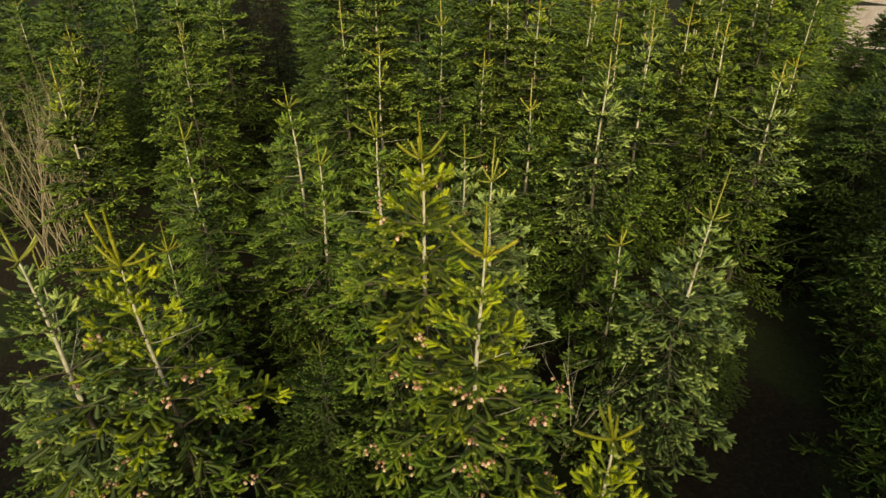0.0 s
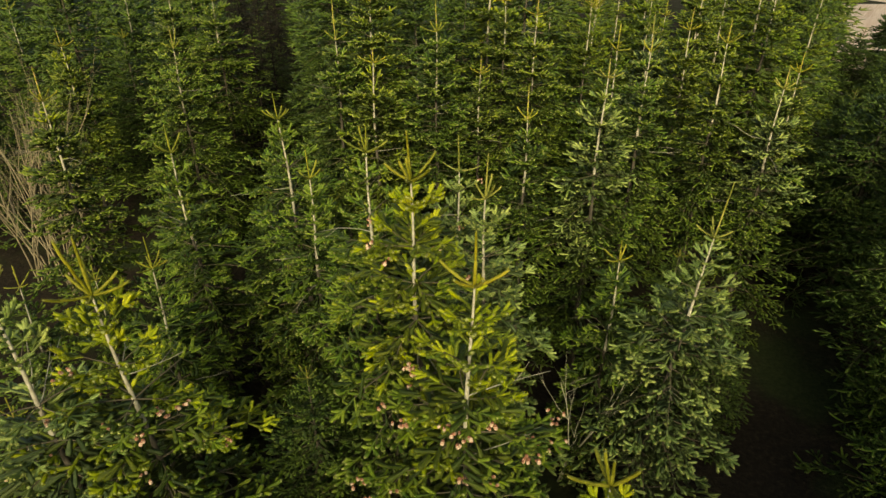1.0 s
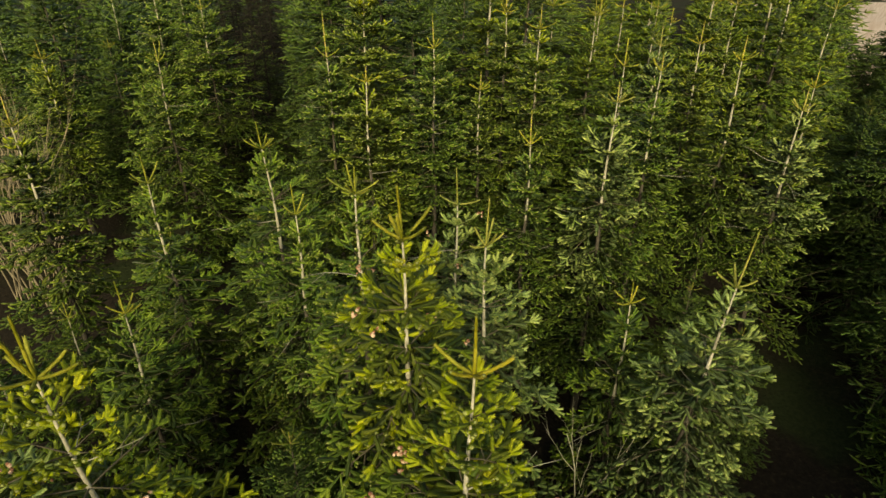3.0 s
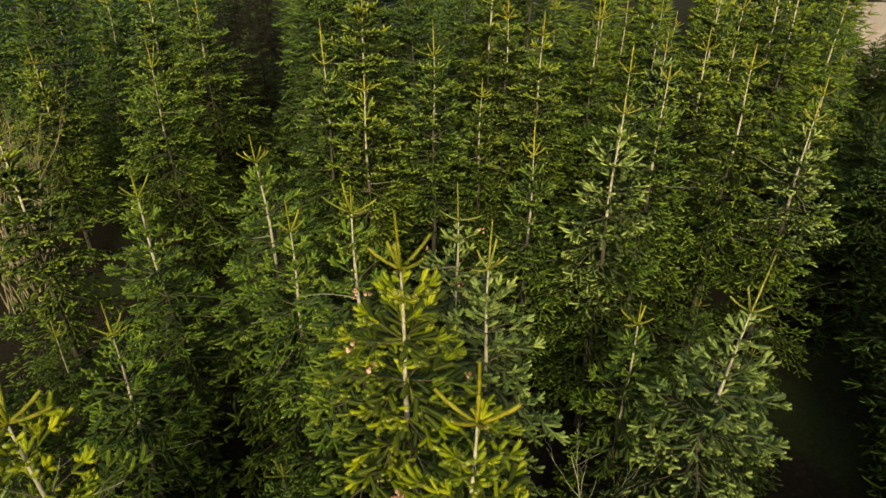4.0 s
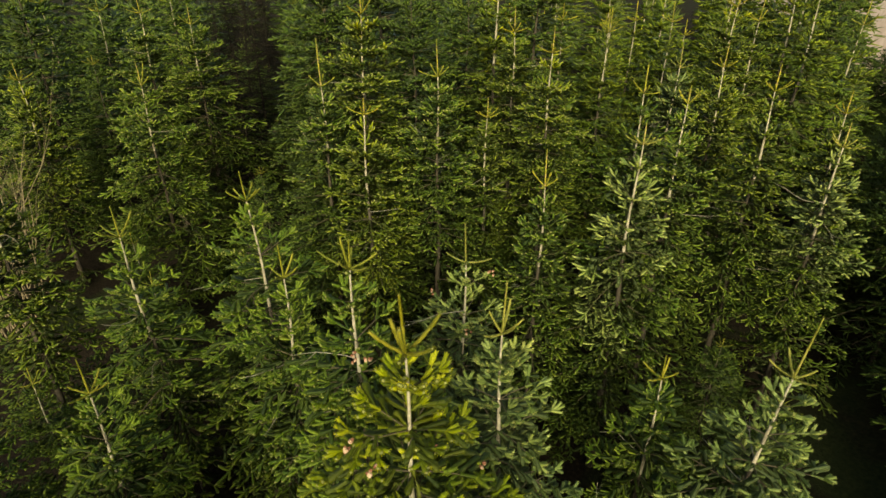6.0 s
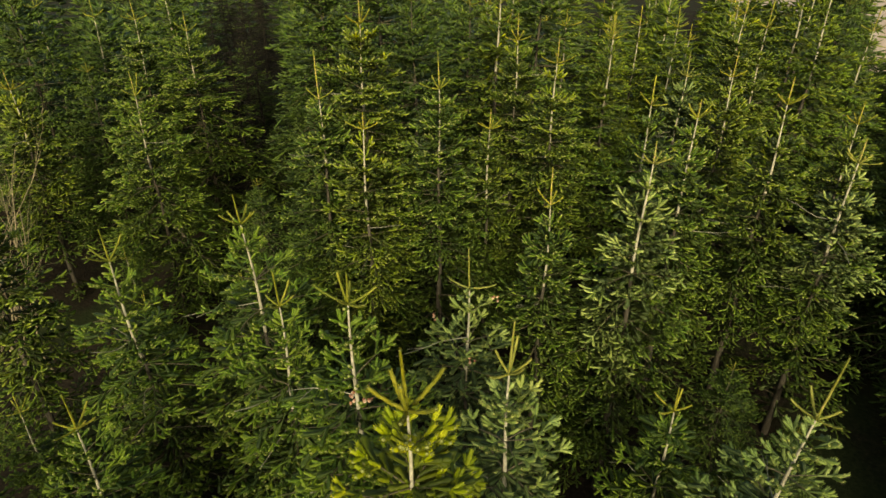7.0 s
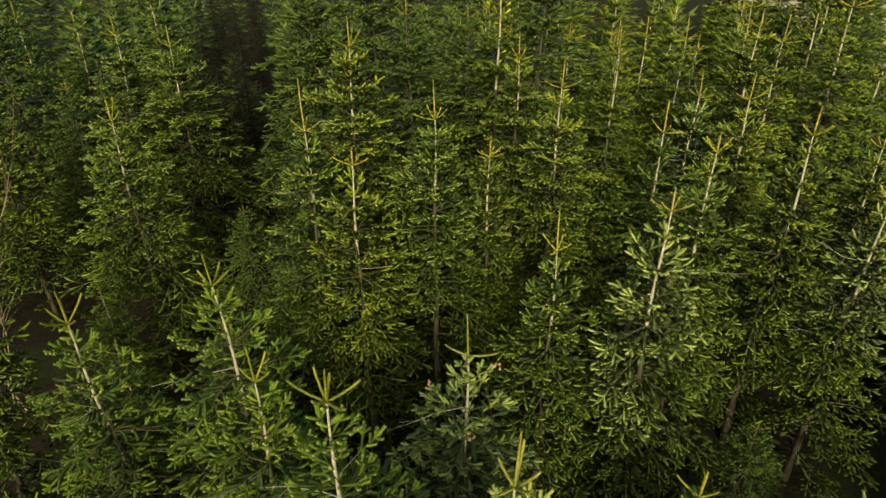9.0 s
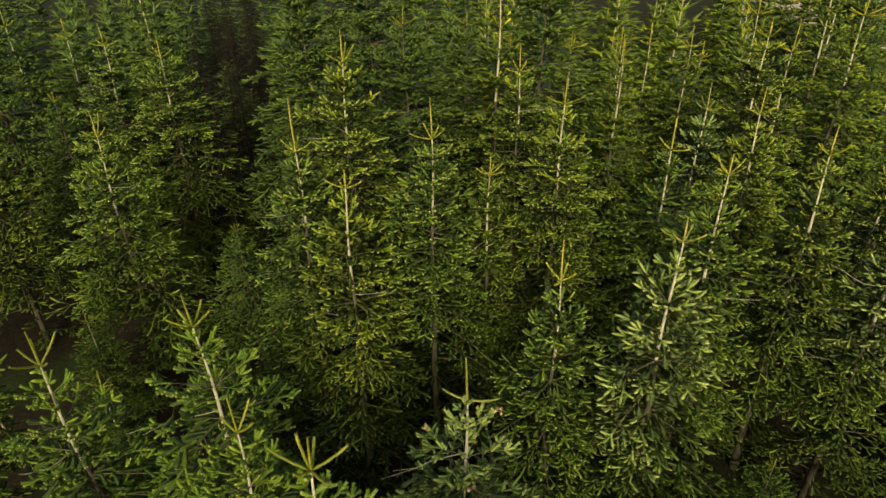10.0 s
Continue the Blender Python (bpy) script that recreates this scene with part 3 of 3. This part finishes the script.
def build_deep_stand():
    """The trees far back, too many to count: young ones with pale stems on one side, ones darkened to stand for shade
    on the other; the unseen shade trees are among them.
    """
    for tone, places, say in (("olive", [p for p in deep_stand if p[0] > 1.5], "close stand of green spruces with pale stems running up the slope, with unseen shade trees"),
                              ("deep", [p for p in deep_stand if p[0] <= 1.5], "close stand of spruces darkened to stand for shade, with unseen shade trees")):
        wood = tagged(new("spruce_wood"), say, "forest", kind="stuff")
        for name, mats in (("crown", [NEEDLES[tone], OLDER[tone], INNER_SHADE[tone]]), ("upper_stem", [STEM]), ("leading_needles", [FRESH[tone]])):
            if name == "upper_stem" and tone == "deep":
                continue
            vs, fs, ix, base = [], [], [], 0
            for n, (px, py, tip) in enumerate(places):
                src = THIN[n % len(THIN)]
                me = next(c.data for c in src.children if c.name.split(".")[0] == name)
                co = np.empty(len(me.vertices) * 3)
                me.vertices.foreach_get("co", co)
                tri = np.empty(len(me.polygons) * 3, dtype=np.int32)
                me.loops.foreach_get("vertex_index", tri)
                a, s = n * 2.4, (tip - ground_height(px, py)) / 7.5
                rot = np.array(((math.cos(a), -math.sin(a), 0), (math.sin(a), math.cos(a), 0), (0, 0, 1)))
                vs.append(co.reshape(-1, 3) @ rot.T * s + (px, py, ground_height(px, py)))
                fs.append(tri.reshape(-1, 3) + base)
                slot = np.zeros(len(me.polygons), dtype=np.int32)
                me.polygons.foreach_get("material_index", slot)
                ix.append(np.maximum(slot - 1, 0) if len(mats) > 1 else slot * 0)
                base += len(me.vertices)
            part(name, mesh_from(name, np.concatenate(vs), np.concatenate(fs), mats, np.concatenate(ix)), wood, kind="stuff")
    for src in THIN:
        for o in (*src.children_recursive, src):
            bpy.data.objects.remove(o)


build_deep_stand()


def dead_spruce(seed, x, y, height):
    """A bare near-black spruce added to fill the lane with shade: a dark stem with drooping bare branches."""
    rng = random.Random(seed)
    tree = new("dead_spruce")
    g = ground_height(x, y)
    tree.matrix_basis = pose(x, y, g, rng.uniform(-2, 2), rng.uniform(-2, 2), 0)
    stem = [(Vector((0.03 * math.sin(h), 0.03 * math.cos(1.3 * h), h)), 0.012 + 0.0095 * (height - h)) for h in np.linspace(-0.2, height, 9)]
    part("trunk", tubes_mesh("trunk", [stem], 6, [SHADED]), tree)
    lines = []
    for _ in range(int(30 * height)):
        h = rng.uniform(0.6, height)
        a, ln = rng.uniform(0, 6.28), (0.25 + 0.24 * min(height - h, 5.0)) * rng.uniform(0.6, 1.1)
        q, e = Vector((0, 0, h)), Vector((math.cos(a), math.sin(a), rng.uniform(-0.2, 0.3))).normalized()
        pts = [(q, 0.014)]
        for k in range(4):
            q = q + e * ln / 4
            e = (e + Vector((rng.gauss(0, 0.1), rng.gauss(0, 0.1), rng.uniform(-0.2, 0.02)))).normalized()
            pts.append((q, 0.014 - 0.0026 * (k + 1)))
            for sg in (-1, 1):
                w = turned(e, Vector((0, 0, 1)), sg * rng.uniform(0.6, 1.1)) + Vector((0, 0, rng.uniform(-0.5, 0.1)))
                lines.append([(q, 0.010), (q + w * ln * rng.uniform(0.15, 0.32), 0.006)])
        lines.append(pts)
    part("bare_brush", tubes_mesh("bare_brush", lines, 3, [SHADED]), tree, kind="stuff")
    tagged(tree, "bare near-black spruce with drooping twigs, added to stand for shade", "tree", "dead spruces in the lane")


# added trees that make the lane read as deep shade
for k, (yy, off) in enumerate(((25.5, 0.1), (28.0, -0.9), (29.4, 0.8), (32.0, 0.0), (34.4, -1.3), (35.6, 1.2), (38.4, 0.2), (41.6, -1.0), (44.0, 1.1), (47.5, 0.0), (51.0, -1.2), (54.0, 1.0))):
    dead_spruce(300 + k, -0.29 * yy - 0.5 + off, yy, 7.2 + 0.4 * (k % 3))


# ---- the ground ----
def ground_material():
    m, nt, bsdf = material("forest_floor")
    co = nt.nodes.new("ShaderNodeTexCoord").outputs["Object"]
    fine = node(nt, "ShaderNodeTexNoise", Scale=9.0, Detail=8.0, Roughness=0.7)
    wide = node(nt, "ShaderNodeTexNoise", Scale=0.35, Detail=4.0)
    nt.links.new(co, fine.inputs["Vector"])
    nt.links.new(co, wide.inputs["Vector"])
    litter = ramp(nt, fine.outputs["Fac"], [(0.3, (0.013, 0.010, 0.008)), (0.55, (0.026, 0.020, 0.014)), (0.75, (0.058, 0.044, 0.028))])
    grass = ramp(nt, fine.outputs["Fac"], [(0.3, (0.014, 0.019, 0.008)), (0.7, (0.038, 0.046, 0.018))])
    sel = ramp(nt, wide.outputs["Fac"], [(0.5, (0, 0, 0)), (0.62, (1, 1, 1))])
    nt.links.new(mix(nt, sel, litter, grass), bsdf.inputs["Base Color"])
    bsdf.inputs["Roughness"].default_value = 0.95
    bsdf.inputs["Specular IOR Level"].default_value = 0.05
    bump(nt, bsdf, fine.outputs["Fac"], 1.0, 0.05)
    return m


def moor_material():
    m, nt, bsdf = material("moor")
    co = nt.nodes.new("ShaderNodeTexCoord").outputs["Object"]
    lay = nt.nodes.new("ShaderNodeMapping")
    lay.vector_type = "TEXTURE"
    lay.inputs["Rotation"].default_value = (0, 0, radians(55))
    lay.inputs["Scale"].default_value = (45.0, 1.1, 1.0)
    nt.links.new(co, lay.inputs["Vector"])
    fine = node(nt, "ShaderNodeTexNoise", Scale=1.0, Detail=6.0, Roughness=0.7)
    nt.links.new(lay.outputs["Vector"], fine.inputs["Vector"])
    nt.links.new(ramp(nt, fine.outputs["Fac"], [(0.3, (0.36, 0.25, 0.20)), (0.7, (0.62, 0.50, 0.45))]), bsdf.inputs["Base Color"])
    bsdf.inputs["Roughness"].default_value = 1.0
    bsdf.inputs["Specular IOR Level"].default_value = 0.1
    return m


def build_ground():
    xs = np.unique(np.concatenate([np.linspace(-2500, -100, 14), np.linspace(-100, 100, 101), np.linspace(100, 2500, 14)]))
    ys = np.unique(np.concatenate([np.linspace(-2500, -40, 12), np.linspace(-40, 120, 81), np.linspace(120, 2500, 14)]))
    v = []
    for yy in ys:
        for xx in xs:
            r = math.hypot(xx, yy)
            near = 1.0 if r < 100 else 0.0
            h = ground_height(xx, yy) + near * 0.22 * noise.noise((xx * 0.35, yy * 0.35, 0)) - 0.02
            v.append((xx, yy, h - 0.12 * max(0.0, min(r, 500.0) - 96.0)))
    w = len(xs)
    f, index = [], []
    for j in range(len(ys) - 1):
        for i in range(w - 1):
            a = j * w + i
            f += [(a, a + 1, a + w + 1), (a, a + w + 1, a + w)]
            far = math.hypot(xs[i], ys[j])
            index += [int(far > 50 and xs[i] > (0.62 if far < 90 else 0.5) * ys[j])] * 2
    ob = new("ground", mesh_from("ground", v, f, [ground_material(), moor_material()], index))
    tagged(ob, "brown needle-littered forest floor running out to pinkish bracken moor", "ground", kind="structure")


build_ground()


def build_far_hills():
    """Blue-grey hills across the valley, the haze of distance put into their colour."""
    m = bark_material("far_haze_blue", (0.30, 0.31, 0.40), (0.46, 0.46, 0.54), 0.02)
    v, f, nu = [], [], 90
    for j, (r, h) in enumerate(((900, -50), (1300, 10), (1900, 60), (2300, 75))):
        for i in range(nu):
            az = 2 * math.pi * i / nu
            v.append((r * math.sin(az), r * math.cos(az), h + j * 14 * noise.noise((math.sin(az) * 3, math.cos(az) * 3, 2))))
    for j in range(3):
        for i in range(nu):
            a, c = j * nu + i, j * nu + (i + 1) % nu
            f += [(a, c, c + nu), (a, c + nu, a + nu)]
    ob = new("far_hills", mesh_from("far_hills", v, f, [m]))
    tagged(ob, "hazy blue-grey hills across the valley", "hills", kind="structure")


build_far_hills()


# ---- bare shrubs ----
def bare_shrub(name, x, y, stems, height, width, seed, label, r0=0.016, bark=None):
    rng = random.Random(seed)
    bush = new(name)
    g = ground_height(x, y)
    bush.matrix_basis = pose(x, y, g)

    def grow(p, d, ln, r, level, lines):
        n = 7
        pts, q, e = [(p.copy(), r)], p.copy(), d.copy()
        for i in range(n):
            q = q + e * ln / n
            e = (e + Vector((rng.gauss(0, 0.11), rng.gauss(0, 0.11), rng.gauss(0.03, 0.06)))).normalized()
            pts.append((q.copy(), r * (1 - 0.8 * (i + 1) / n)))
        lines.append(pts)
        if level < 2:
            for _ in range(5 if level == 0 else 3):
                k = rng.randint(2, n - 1)
                side = Vector((rng.gauss(0, 1), rng.gauss(0, 1), rng.uniform(0.2, 1.2))).normalized()
                grow(pts[k][0], (e + side * 0.55).normalized(), ln * rng.uniform(0.25, 0.5), pts[k][1] * 0.6, level + 1, lines)

    for s in range(stems):
        a = rng.uniform(0, 6.28)
        lines = []
        grow(Vector((rng.gauss(0, width * 0.16), rng.gauss(0, width * 0.12), -0.1)), Vector((math.cos(a) * rng.uniform(0, 0.35), math.sin(a) * rng.uniform(0, 0.35), 1)).normalized(), height * rng.uniform(0.7, 1.05), r0, 0, lines)
        part("stem", tubes_mesh("stem", lines, 4, [bark or STRAW]), bush)
    tagged(bush, label, "shrub")


bare_shrub("bare_shrub", -11.9, 16.8, 11, 7.0, 2.2, 3, "leafless straw-coloured multi-stemmed shrub in a clearing", 0.027)
bare_shrub("bare_shrub", -13.4, 17.5, 10, 6.6, 2.2, 4, "leafless straw-coloured multi-stemmed shrub in a clearing", 0.027)
bare_shrub("birch_sapling", 2.6, 9.6, 2, 4.3, 0.9, 14, "thin leafless pale birch sapling between spruces", 0.026, BIRCH)
